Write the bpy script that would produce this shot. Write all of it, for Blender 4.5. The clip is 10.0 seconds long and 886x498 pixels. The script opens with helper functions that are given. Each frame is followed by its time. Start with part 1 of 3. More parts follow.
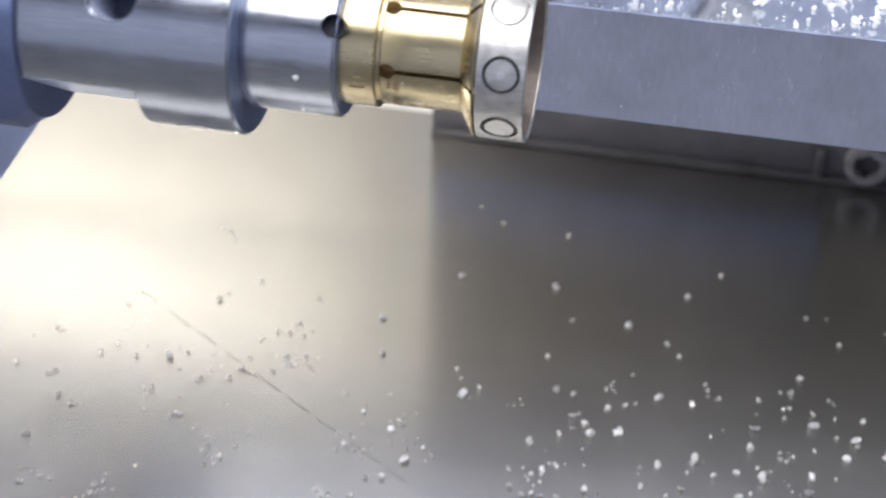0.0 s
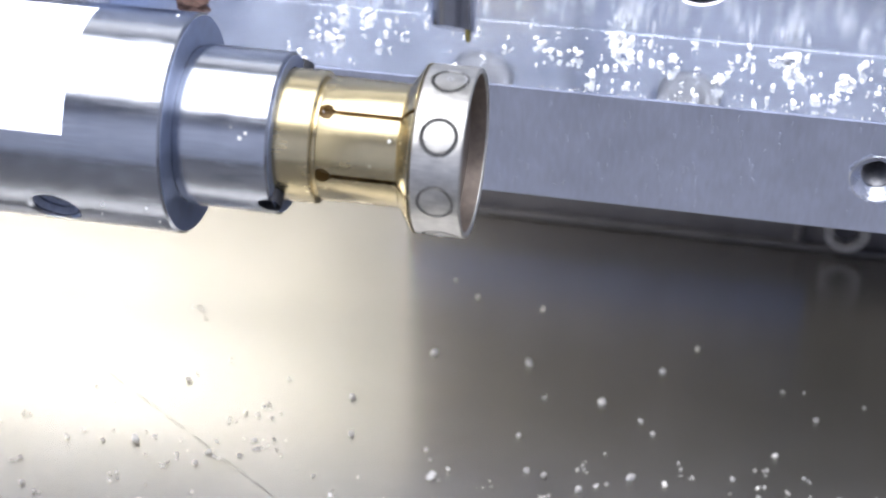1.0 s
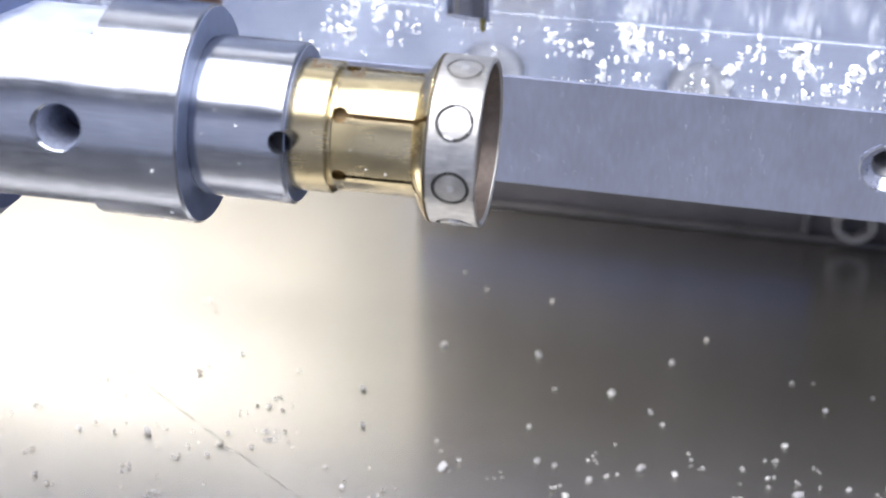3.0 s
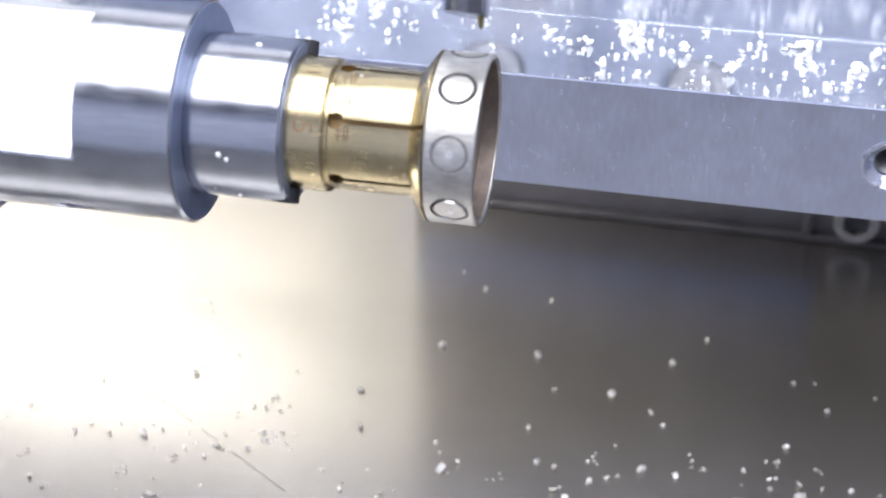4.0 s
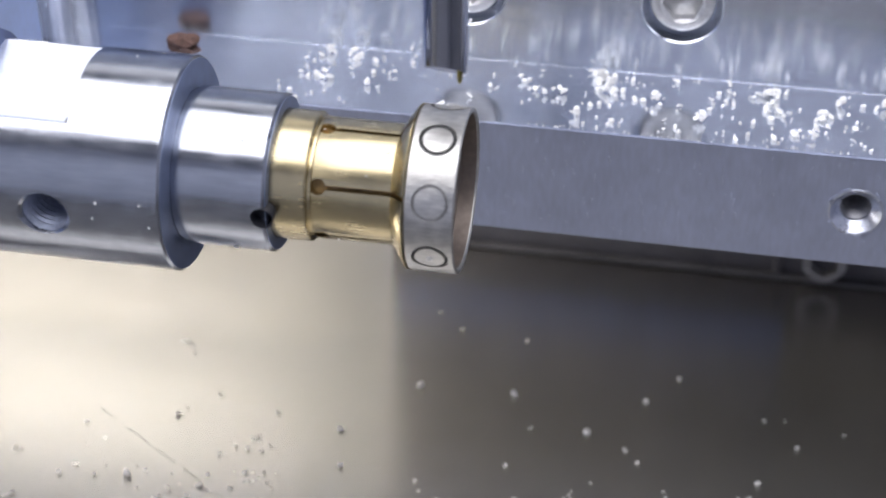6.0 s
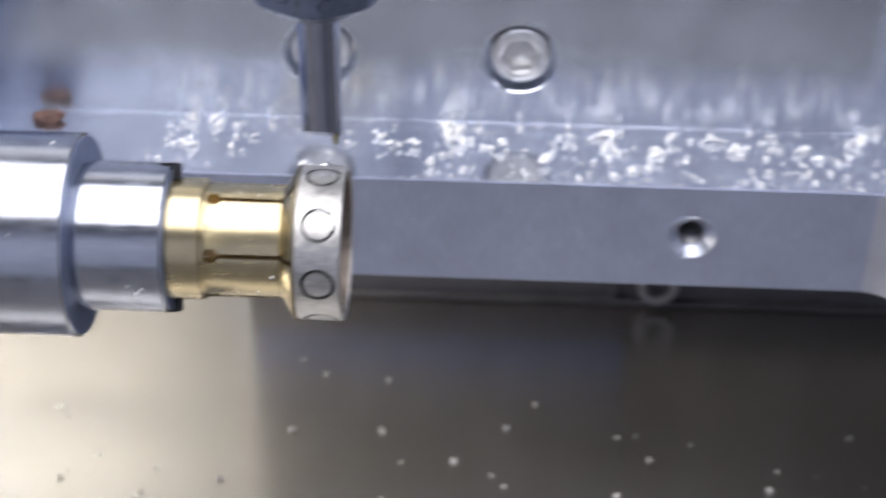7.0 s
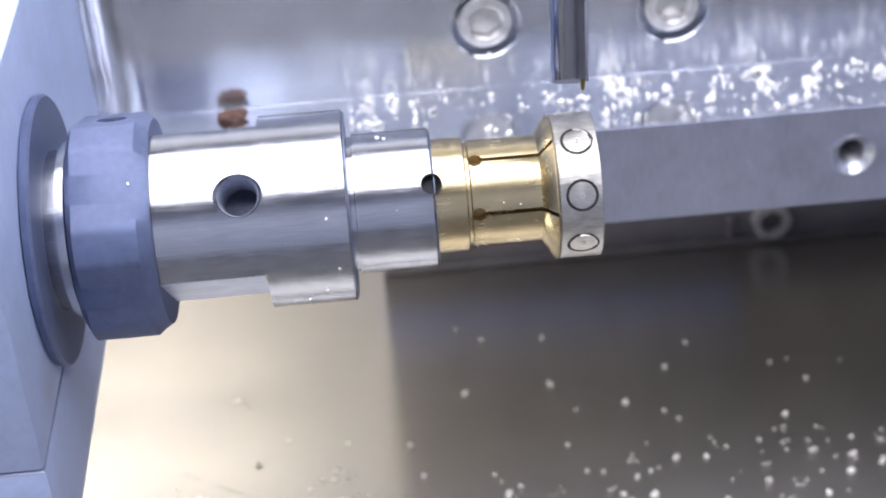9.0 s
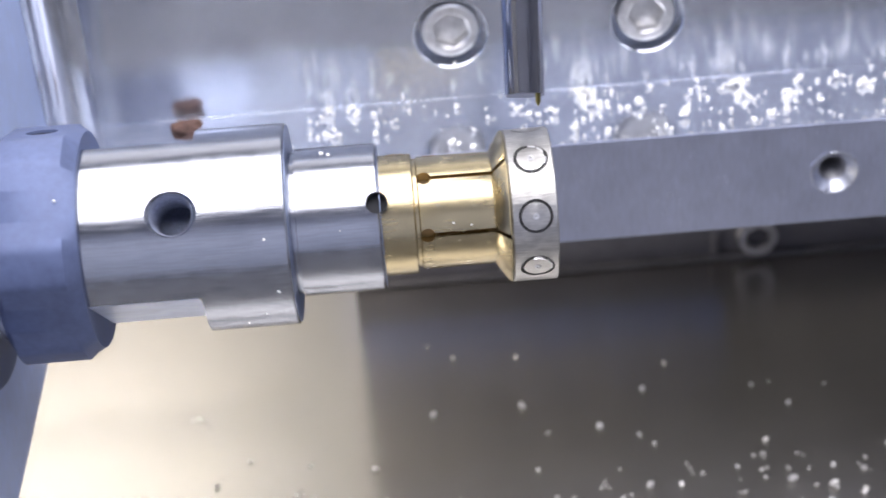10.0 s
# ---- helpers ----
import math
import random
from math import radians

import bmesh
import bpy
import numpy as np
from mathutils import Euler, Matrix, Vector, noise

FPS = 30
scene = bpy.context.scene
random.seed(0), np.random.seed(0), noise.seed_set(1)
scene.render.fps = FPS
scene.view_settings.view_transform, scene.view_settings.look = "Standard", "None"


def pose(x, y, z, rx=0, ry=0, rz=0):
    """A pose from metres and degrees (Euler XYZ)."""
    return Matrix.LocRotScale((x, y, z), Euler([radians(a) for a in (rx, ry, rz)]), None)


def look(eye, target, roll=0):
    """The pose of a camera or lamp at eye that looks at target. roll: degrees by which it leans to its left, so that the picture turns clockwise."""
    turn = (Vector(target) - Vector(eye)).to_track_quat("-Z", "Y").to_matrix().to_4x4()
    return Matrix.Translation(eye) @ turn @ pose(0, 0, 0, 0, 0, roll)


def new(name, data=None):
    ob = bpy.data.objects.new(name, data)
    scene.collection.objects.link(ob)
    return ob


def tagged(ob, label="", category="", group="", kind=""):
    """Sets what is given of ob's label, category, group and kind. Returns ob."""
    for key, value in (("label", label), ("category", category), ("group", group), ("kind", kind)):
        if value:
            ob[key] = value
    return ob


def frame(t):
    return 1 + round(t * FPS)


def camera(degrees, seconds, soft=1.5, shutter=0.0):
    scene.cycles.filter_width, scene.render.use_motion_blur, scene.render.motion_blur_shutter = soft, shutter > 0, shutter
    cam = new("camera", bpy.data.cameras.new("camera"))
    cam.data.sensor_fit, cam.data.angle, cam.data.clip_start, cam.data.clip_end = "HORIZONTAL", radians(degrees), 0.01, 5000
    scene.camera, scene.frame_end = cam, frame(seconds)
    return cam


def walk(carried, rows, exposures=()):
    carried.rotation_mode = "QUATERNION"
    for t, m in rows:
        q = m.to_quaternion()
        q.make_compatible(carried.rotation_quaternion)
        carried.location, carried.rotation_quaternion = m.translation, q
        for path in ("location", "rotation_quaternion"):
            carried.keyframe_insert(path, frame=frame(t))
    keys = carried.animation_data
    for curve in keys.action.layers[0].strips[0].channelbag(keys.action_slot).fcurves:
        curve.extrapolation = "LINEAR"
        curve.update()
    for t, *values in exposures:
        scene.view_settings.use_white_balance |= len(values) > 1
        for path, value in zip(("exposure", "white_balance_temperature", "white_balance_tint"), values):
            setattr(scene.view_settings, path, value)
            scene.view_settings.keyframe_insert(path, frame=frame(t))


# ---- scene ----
SECONDS = 10.0
MM = 0.001

# ---------------------------------------------------------------- camera
cam = camera(29.344, SECONDS, soft=1.7, shutter=0.4)
# a close-up lens: sharp at the arbor, soft at the tray
cam.data.dof.use_dof = True
cam.data.dof.focus_distance = 0.242
cam.data.dof.aperture_fstop = 25.0
PATH = [
    (0, pose(0.02115, -0.18726, 0.11790, 51.436, -1.092, 10.816)),
    (0.3, pose(0.02246, -0.16894, 0.10718, 51.421, -0.926, 10.796)),
    (0.5, pose(0.03128, -0.17322, 0.11890, 51.553, -0.156, 11.422)),
    (0.7, pose(0.03057, -0.17679, 0.12379, 52.164, -0.048, 11.158)),
    (1, pose(0.03132, -0.17699, 0.12230, 52.539, 0.255, 11.172)),
    (1.5, pose(0.03139, -0.17688, 0.12192, 52.451, 0.253, 11.112)),
    (2, pose(0.03135, -0.17879, 0.12228, 52.474, 0.273, 11.136)),
    (2.5, pose(0.02987, -0.17974, 0.12247, 52.521, 0.316, 11.097)),
    (4, pose(0.02948, -0.17683, 0.12027, 52.486, 0.379, 11.035)),
    (4.5, pose(0.02885, -0.17680, 0.12293, 52.878, 0.214, 10.744)),
    (5, pose(0.03000, -0.17849, 0.12742, 53.225, 0.009, 10.514)),
    (6.5, pose(0.02706, -0.18485, 0.12550, 53.972, 0.034, 9.300)),
    (6.8, pose(0.01933, -0.19004, 0.13292, 54.536, -0.392, 5.903)),
    (7, pose(0.02063, -0.19650, 0.13713, 55.025, -0.604, 2.454)),
    (7.2, pose(0.01350, -0.20731, 0.14498, 55.415, -0.743, -0.938)),
    (7.3, pose(0.00867, -0.21565, 0.15158, 55.364, -0.727, -2.079)),
    (7.5, pose(-0.01171, -0.23722, 0.15800, 55.126, -0.579, -4.453)),
    (7.8, pose(-0.02313, -0.24248, 0.14306, 54.467, -0.186, -6.419)),
    (8, pose(-0.02388, -0.23869, 0.13727, 54.233, 0.544, -6.819)),
    (8.2, pose(-0.02541, -0.23143, 0.13964, 54.330, 1.114, -6.585)),
    (8.5, pose(-0.03098, -0.22512, 0.14074, 55.028, 2.265, -5.745)),
    (9, pose(-0.03095, -0.21712, 0.13911, 55.518, 3.348, -4.204)),
    (9.5, pose(-0.02752, -0.21411, 0.13954, 55.794, 3.439, -3.540)),
    (10, pose(-0.02029, -0.20513, 0.13357, 55.589, 3.319, -3.444)),
]
walk(cam, PATH, [(0, 0.08, 6080, 13), (0.5, 0.26, 6050, 13), (1, 0.32, 6050, 13), (2.5, 0.36, 6050, 14), (4.5, 0.46, 6080, 15), (5, 0.06, 6100, 15),
                 (6.5, -0.24, 6150, 15), (7, -0.08, 6180, 15), (7.5, -0.08, 6200, 15), (7.8, 0.33, 6150, 13), (8, 0.83, 6150, 13), (8.5, 0.93, 6150, 14), (9, 0.16, 6200, 17), (10, 0.12, 6200, 17)])

# ---------------------------------------------------------------- light
world = bpy.data.worlds.new("world")
scene.world = world
world.use_nodes = True
world.node_tree.nodes["Background"].inputs[0].default_value = (0.55, 0.62, 0.80, 1)
world.node_tree.nodes["Background"].inputs[1].default_value = 0.25


def area(name, eye, target, wide, deep, watts, colour):
    data = bpy.data.lights.new(name, "AREA")
    data.shape, data.size, data.size_y, data.energy, data.color = "RECTANGLE", wide, deep, watts, colour
    ob = new(name, data)
    ob.matrix_world = look(eye, target)
    return ob


# the machine's ceiling light over the spindle, and two unseen fill lamps added at the headstock side
area("ceiling_light_lamp", (-0.105, -0.045, 0.33), (-0.105, -0.045, 0.0), 0.62, 0.40, 3.7, (1.0, 0.98, 0.96))
# both added fills brighten the white panel that the tray mirrors
area("under_fill_lamp", (-0.128, 0.025, -0.060), (-0.060, 0.119, -0.040), 0.080, 0.040, 0.06, (1.0, 0.93, 0.79))
area("rear_fill_lamp", (-0.140, 0.090, 0.050), (-0.138, 0.112, -0.050), 0.130, 0.018, 0.50, (1.0, 0.895, 0.69))


# ---------------------------------------------------------------- materials
def material(name, base, metal=0.0, rough=0.5, grain=(60, 60, 60), grain_amount=0.12, stain=12.0, stain_amount=0.12,
             bump=0.08, rough_vary=0.1, island=0.0, spread=None, aniso=0.8):
    """A surface with fine grain and broad stains in colour, gloss and relief; grain is in cycles per 0.1 m along x, y and z."""
    m = bpy.data.materials.new(name)
    m.use_nodes = True
    nt = m.node_tree
    b = nt.nodes["Principled BSDF"]
    b.inputs["Metallic"].default_value = metal
    co = nt.nodes.new("ShaderNodeTexCoord")
    mp = nt.nodes.new("ShaderNodeMapping")
    mp.inputs["Scale"].default_value = [g * 10 for g in grain]
    nt.links.new(co.outputs["Object"], mp.inputs["Vector"])
    fine = nt.nodes.new("ShaderNodeTexNoise")
    fine.inputs["Scale"].default_value = 1.0
    fine.inputs["Detail"].default_value = 4
    nt.links.new(mp.outputs["Vector"], fine.inputs["Vector"])
    wide = nt.nodes.new("ShaderNodeTexNoise")
    wide.inputs["Scale"].default_value = stain * 10
    wide.inputs["Detail"].default_value = 5
    nt.links.new(co.outputs["Object"], wide.inputs["Vector"])

    def ranged(src, lo, hi):
        r = nt.nodes.new("ShaderNodeMapRange")
        r.inputs["From Min"].default_value, r.inputs["From Max"].default_value = 0.25, 0.75
        r.inputs["To Min"].default_value, r.inputs["To Max"].default_value = lo, hi
        nt.links.new(src, r.inputs["Value"])
        return r.outputs["Result"]

    mul = nt.nodes.new("ShaderNodeMath")
    mul.operation = "MULTIPLY"
    nt.links.new(ranged(fine.outputs[0], 1 - grain_amount, 1 + grain_amount), mul.inputs[0])
    nt.links.new(ranged(wide.outputs[0], 1 - stain_amount, 1 + stain_amount), mul.inputs[1])
    mix = nt.nodes.new("ShaderNodeVectorMath")
    mix.operation = "SCALE"
    mix.inputs[0].default_value = base
    nt.links.new(mul.outputs[0], mix.inputs["Scale"])
    if island:
        geo = nt.nodes.new("ShaderNodeNewGeometry")
        extra = nt.nodes.new("ShaderNodeMapRange")
        extra.inputs["To Min"].default_value, extra.inputs["To Max"].default_value = 1 - island, 1 + island
        nt.links.new(geo.outputs["Random Per Island"], extra.inputs["Value"])
        last = nt.nodes.new("ShaderNodeVectorMath")
        last.operation = "SCALE"
        nt.links.new(mix.outputs[0], last.inputs[0])
        nt.links.new(extra.outputs["Result"], last.inputs["Scale"])
        mix = last
    nt.links.new(mix.outputs[0], b.inputs["Base Color"])
    add = nt.nodes.new("ShaderNodeMath")
    add.operation = "ADD"
    nt.links.new(ranged(fine.outputs[0], rough - rough_vary / 2, rough + rough_vary / 2), add.inputs[0])
    nt.links.new(ranged(wide.outputs[0], -rough_vary / 2, rough_vary / 2), add.inputs[1])
    nt.links.new(add.outputs[0], b.inputs["Roughness"])
    if spread:
        # brushed metal: the gloss is wider across the brush marks than along them
        way = nt.nodes.new("ShaderNodeCombineXYZ")
        for k in range(3):
            way.inputs[k].default_value = spread[k]
        b.inputs["Anisotropic"].default_value = aniso
        nt.links.new(way.outputs[0], b.inputs["Tangent"])
    if bump:
        bp = nt.nodes.new("ShaderNodeBump")
        bp.inputs["Strength"].default_value = bump
        bp.inputs["Distance"].default_value = 0.0002
        nt.links.new(fine.outputs[0], bp.inputs["Height"])
        nt.links.new(bp.outputs["Normal"], b.inputs["Normal"])
    return m


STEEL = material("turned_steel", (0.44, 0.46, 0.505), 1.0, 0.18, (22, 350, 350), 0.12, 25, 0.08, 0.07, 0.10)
STEEL_FLAT = material("milled_flat_steel", (0.62, 0.65, 0.74), 1.0, 0.30, (60, 400, 400), 0.08, 60, 0.05, 0.08, 0.08)
# paler than the bridge's face, to make the fillet and side plate look lit
CORNER = material("lightened_corner", (0.66, 0.68, 0.76), 1.0, 0.33, (190, 190, 45), 0.06, 14, 0.06, 0.08, 0.08)
DARK_STEEL = material("dark_blued_steel", (0.118, 0.15, 0.268), 0.30, 0.55, (80, 80, 80), 0.10, 20, 0.15, 0.05, 0.1)
END_FACE = material("dark_end_face", (0.25, 0.30, 0.44), 0.75, 0.45, (200, 80, 80), 0.08, 40, 0.12, 0.03, 0.08)
END_BROWN = material("dull_brown_bore", (0.20, 0.165, 0.14), 0.6, 0.42, (120, 120, 120), 0.15, 40, 0.25, 0.08, 0.1)
# headstock grey, with blue lens haze mixed into the colour
HEAD_HAZY = material("hazy_blue_headstock", (0.42, 0.51, 0.76), 0.2, 0.45, (80, 80, 80), 0.06, 12, 0.10, 0.05, 0.1)
# paler and bluer than the barrel's steel, for the light the flats catch
FLAT = material("lightened_wrench_flat", (0.74, 0.80, 0.94), 1.0, 0.50, (40, 120, 120), 0.05, 22, 0.14, 0.05, 0.10)
FILM = material("dried_coolant_film", (0.54, 0.58, 0.71), 0.9, 0.42, (190, 190, 45), 0.16, 14, 0.10, 0.2, 0.14)
BLACK_STEEL = material("black_oxide_steel", (0.17, 0.195, 0.27), 0.8, 0.30, (90, 90, 90), 0.15, 20, 0.2, 0.05, 0.1)
MARK = material("darkened_engraving", (0.20, 0.14, 0.08), 0.4, 0.6, (200, 200, 200), 0.2, 40, 0.2, 0.0, 0.1)
SLOT = material("shaded_brass", (0.36, 0.25, 0.12), 0.3, 0.5, (200, 200, 200), 0.2, 40, 0.2, 0.0, 0.1)
# near black, for the shade inside drilled holes
HOLE = material("shaded_hole", (0.02, 0.022, 0.03), 0.0, 0.6, (200, 200, 200), 0.2, 40, 0.2, 0.1, 0.1)
BORE = material("dark_bore", (0.34, 0.375, 0.48), 0.4, 0.45, (200, 200, 200), 0.2, 40, 0.2, 0.1, 0.1)
BRASS = material("brass", (0.54, 0.455, 0.275), 1.0, 0.25, (30, 260, 260), 0.06, 30, 0.08, 0.02, 0.06)
DOOR = material("lightened_door", (0.42, 0.455, 0.57), 0.0, 0.35, (50, 50, 50), 0.08, 5, 0.1, 0.0, 0.05)
GREY = material("grey_enclosure_paint", (0.30, 0.32, 0.39), 0.0, 0.45, (50, 50, 50), 0.05, 5, 0.08, 0.03, 0.05)
SILVER = material("ring_aluminium", (0.55, 0.54, 0.51), 1.0, 0.40, (40, 420, 420), 0.20, 70, 0.16, 0.28, 0.14)
ENGRAVED = material("engraved_groove", (0.05, 0.05, 0.05), 0.3, 0.5, (200, 200, 200), 0.2, 60, 0.2, 0.0, 0.1)
MILLED = material("milled_aluminium_wall", (0.74, 0.775, 0.845), 1.0, 0.17, (12, 200, 350), 0.06, 8, 0.05, 0.02, 0.03, spread=(0, 0, 1), aniso=0.93)
MILLED_FLAT = material("milled_aluminium_ledge", (0.84, 0.865, 0.92), 1.0, 0.13, (12, 350, 200), 0.06, 14, 0.08, 0.03, 0.05, spread=(0, 1, 0), aniso=0.5)
SAWN = material("grey_machined_face", (0.51, 0.55, 0.69), 0.9, 0.41, (120, 120, 35), 0.07, 14, 0.08, 0.14, 0.10)
SHEET = material("brushed_steel_sheet", (0.365, 0.354, 0.333), 0.965, 0.228, (5, 260, 100), 0.05, 9, 0.03, 0.0, 0.015, spread=(0, 1, 0), aniso=0.90)
BACK = material("dark_blue_back_panel", (0.25, 0.335, 0.66), 0.2, 0.5, (60, 60, 60), 0.2, 12, 0.25, 0.1, 0.1)
BACK_GREY = material("grey_lip", (0.10, 0.10, 0.115), 0.3, 0.45, (20, 200, 200), 0.2, 12, 0.2, 0.1, 0.1)
LIP_EDGE = material("worn_edge_and_socket_shade", (0.075, 0.075, 0.085), 0.5, 0.45, (20, 200, 200), 0.2, 12, 0.2, 0.1, 0.1)
BROWN = material("brown_grey_panel", (0.36, 0.342, 0.32), 0.2, 0.5, (60, 60, 60), 0.2, 10, 0.3, 0.1, 0.1)
WHITE = material("white_enclosure_paint", (0.80, 0.80, 0.78), 0.0, 0.45, (50, 50, 50), 0.03, 5, 0.04, 0.03, 0.05)
DARK = material("dark_tinted_door", (0.03, 0.03, 0.035), 0.0, 0.3, (50, 50, 50), 0.1, 5, 0.1, 0.0, 0.05)
CHIP = material("aluminium_shavings", (0.90, 0.90, 0.88), 0.0, 0.45, (300, 300, 300), 0.10, 60, 0.1, 0.2, 0.1, 0.14)
# darker copy of the shavings' colour, for the weaker light on the tray
CHIP_SHADED = material("shaded_shavings", (0.58, 0.57, 0.55), 0.3, 0.42, (300, 300, 300), 0.15, 60, 0.15, 0.2, 0.1, 0.45)
RUST = material("rust_brown_lump", (0.15, 0.085, 0.065), 0.0, 0.8, (200, 200, 200), 0.3, 60, 0.3, 0.3, 0.1)
CARBIDE = material("carbide_shank", (0.46, 0.48, 0.56), 1.0, 0.14, (20, 20, 500), 0.05, 20, 0.06, 0.03, 0.05)
GOLDTIP = material("coated_tip", (0.30, 0.27, 0.10), 1.0, 0.35, (200, 200, 200), 0.1, 60, 0.1, 0.0, 0.1)
SCREW = material("zinc_plated_screw", (0.66, 0.66, 0.66), 0.75, 0.36, (120, 120, 120), 0.12, 50, 0.15, 0.10, 0.12)
SCUFFED = material("scuffed_groove", (0.34, 0.33, 0.31), 0.8, 0.45, (200, 200, 200), 0.25, 60, 0.25, 0.1, 0.1)
SOCKET = material("worn_socket_steel", (0.42, 0.42, 0.44), 0.9, 0.45, (200, 200, 200), 0.2, 60, 0.2, 0.1, 0.1)


# ---------------------------------------------------------------- mesh helpers, in millimetres
def finish(bm, name, mat, smooth=35):
    bmesh.ops.recalc_face_normals(bm, faces=bm.faces)
    me = bpy.data.meshes.new(name)
    for v in bm.verts:
        v.co *= MM
    limit = radians(smooth)
    for f in bm.faces:
        f.smooth = True
    for e in bm.edges:
        e.smooth = len(e.link_faces) == 2 and e.calc_face_angle(0) < limit
    bm.to_mesh(me)
    bm.free()
    me.materials.append(mat)
    return me


def part(name, bm, mat, parent=None, label="", smooth=35):
    ob = new(name, finish(bm, name, mat, smooth))
    ob.parent = parent
    return tagged(ob, label=label)


def thing(name, label, category, group="", kind=""):
    return tagged(new(name), label, category, group, kind)


def box(x0, x1, y0, y1, z0, z1, bevel=0.0, bm=None):
    own = bmesh.new()
    bmesh.ops.create_cube(own, size=1)
    for v in own.verts:
        v.co = Vector(((x0 + x1) / 2 + v.co.x * (x1 - x0), (y0 + y1) / 2 + v.co.y * (y1 - y0), (z0 + z1) / 2 + v.co.z * (z1 - z0)))
    if bevel:
        bmesh.ops.bevel(own, geom=own.edges[:], offset=bevel, segments=2, affect="EDGES", profile=0.5)
    return join(bm, own)


def join(bm, own):
    if bm is None:
        return own
    tmp = bpy.data.meshes.new("tmp")
    own.to_mesh(tmp)
    own.free()
    bm.from_mesh(tmp)
    bpy.data.meshes.remove(tmp)
    return bm


def lathe(profile, n=96, radius=None, closed=True):
    """Turns (x, r) pairs round the x axis. radius(r, angle) may shape the section."""
    bm = bmesh.new()
    rings = []
    for x, r in profile:
        row = []
        for k in range(n):
            a = 2 * math.pi * k / n
            q = radius(r, a) if radius else r
            row.append(bm.verts.new((x, q * math.cos(a), q * math.sin(a))))
        rings.append(row)
    pairs = list(zip(rings, rings[1:])) + ([(rings[-1], rings[0])] if closed else [])
    for a, b in pairs:
        for k in range(n):
            bm.faces.new((a[k], a[(k + 1) % n], b[(k + 1) % n], b[k]))
    if not closed:
        bm.faces.new(rings[0])
        bm.faces.new(rings[-1])
    return bm


def rod(r, length, m, n=32, r2=None):
    """A cylinder or cone along local z from 0 to length, placed by m (in millimetres)."""
    bm = bmesh.new()
    bmesh.ops.create_cone(bm, cap_ends=True, segments=n, radius1=r, radius2=r if r2 is None else r2, depth=length)
    bmesh.ops.translate(bm, verts=bm.verts, vec=(0, 0, length / 2))
    bmesh.ops.transform(bm, matrix=m, verts=bm.verts)
    return bm


def tube(r0, r1, length, m, n=40):
    bm = bmesh.new()
    rows = [[bm.verts.new((r * math.cos(2 * math.pi * k / n), r * math.sin(2 * math.pi * k / n), z)) for k in range(n)]
            for r, z in ((r0, 0), (r1, 0), (r1, length), (r0, length))]
    for a, b in zip(rows, rows[1:] + rows[:1]):
        for k in range(n):
            bm.faces.new((a[k], a[(k + 1) % n], b[(k + 1) % n], b[k]))
    bmesh.ops.transform(bm, matrix=m, verts=bm.verts)
    return bm


def outward(x, angle, r=0.0):
    """The pose at axial place x and turn angle, whose z points away from the x axis and whose x runs along it."""
    a = radians(angle)
    z = Vector((0, math.cos(a), math.sin(a)))
    xx = Vector((1, 0, 0))
    y = z.cross(xx)
    m = Matrix((xx, y, z)).transposed().to_4x4()
    m.translation = Vector((x, 0, 0)) + z * r
    return m


def carved(bm, cutters):
    """bm less the cutters, as a new bmesh."""
    def temp(b):
        bmesh.ops.recalc_face_normals(b, faces=b.faces)
        me = bpy.data.meshes.new("tmp")
        b.to_mesh(me)
        b.free()
        return new("tmp", me)
    body = temp(bm)
    tools = [temp(c) for c in cutters]
    for tool in tools:
        mod = body.modifiers.new("cut", "BOOLEAN")
        mod.operation, mod.object, mod.solver = "DIFFERENCE", tool, "EXACT"
    bpy.context.view_layer.update()
    me = bpy.data.meshes.new_from_object(body.evaluated_get(bpy.context.evaluated_depsgraph_get()))
    out = bmesh.new()
    out.from_mesh(me)
    for ob in [body] + tools:
        data = ob.data
        bpy.data.objects.remove(ob)
        bpy.data.meshes.remove(data)
    bpy.data.meshes.remove(me)
    return out


# ---------------------------------------------------------------- the setting
Z_SHEET, Z_BOT, Z_LEDGE, Y_FACE, Y_WALL = -92.3, -38.5, -18.3, 45.7, 65.4
X_HEAD, X_ARM = -83.0, 93.6


def prism(outline, z0, z1, bevel=0.0):
    """A solid from an outline in plan, counter-clockwise, between two heights."""
    bm = bmesh.new()
    low = [bm.verts.new((x, y, z0)) for x, y in outline]
    high = [bm.verts.new((x, y, z1)) for x, y in outline]
    n = len(outline)
    bm.faces.new(list(reversed(low)))
    bm.faces.new(high)
    for k in range(n):
        bm.faces.new((low[k], low[(k + 1) % n], high[(k + 1) % n], high[k]))
    if bevel:
        flat = [e for e in bm.edges if abs(e.verts[0].co.z - e.verts[1].co.z) < 1e-6]
        bmesh.ops.bevel(bm, geom=flat, offset=bevel, segments=2, affect="EDGES", profile=0.5)
    return bm


def arc(cx, cy, r, a0, a1, n=10):
    return [(cx + r * math.cos(radians(a0 + (a1 - a0) * k / n)), cy + r * math.sin(radians(a0 + (a1 - a0) * k / n))) for k in range(n + 1)]


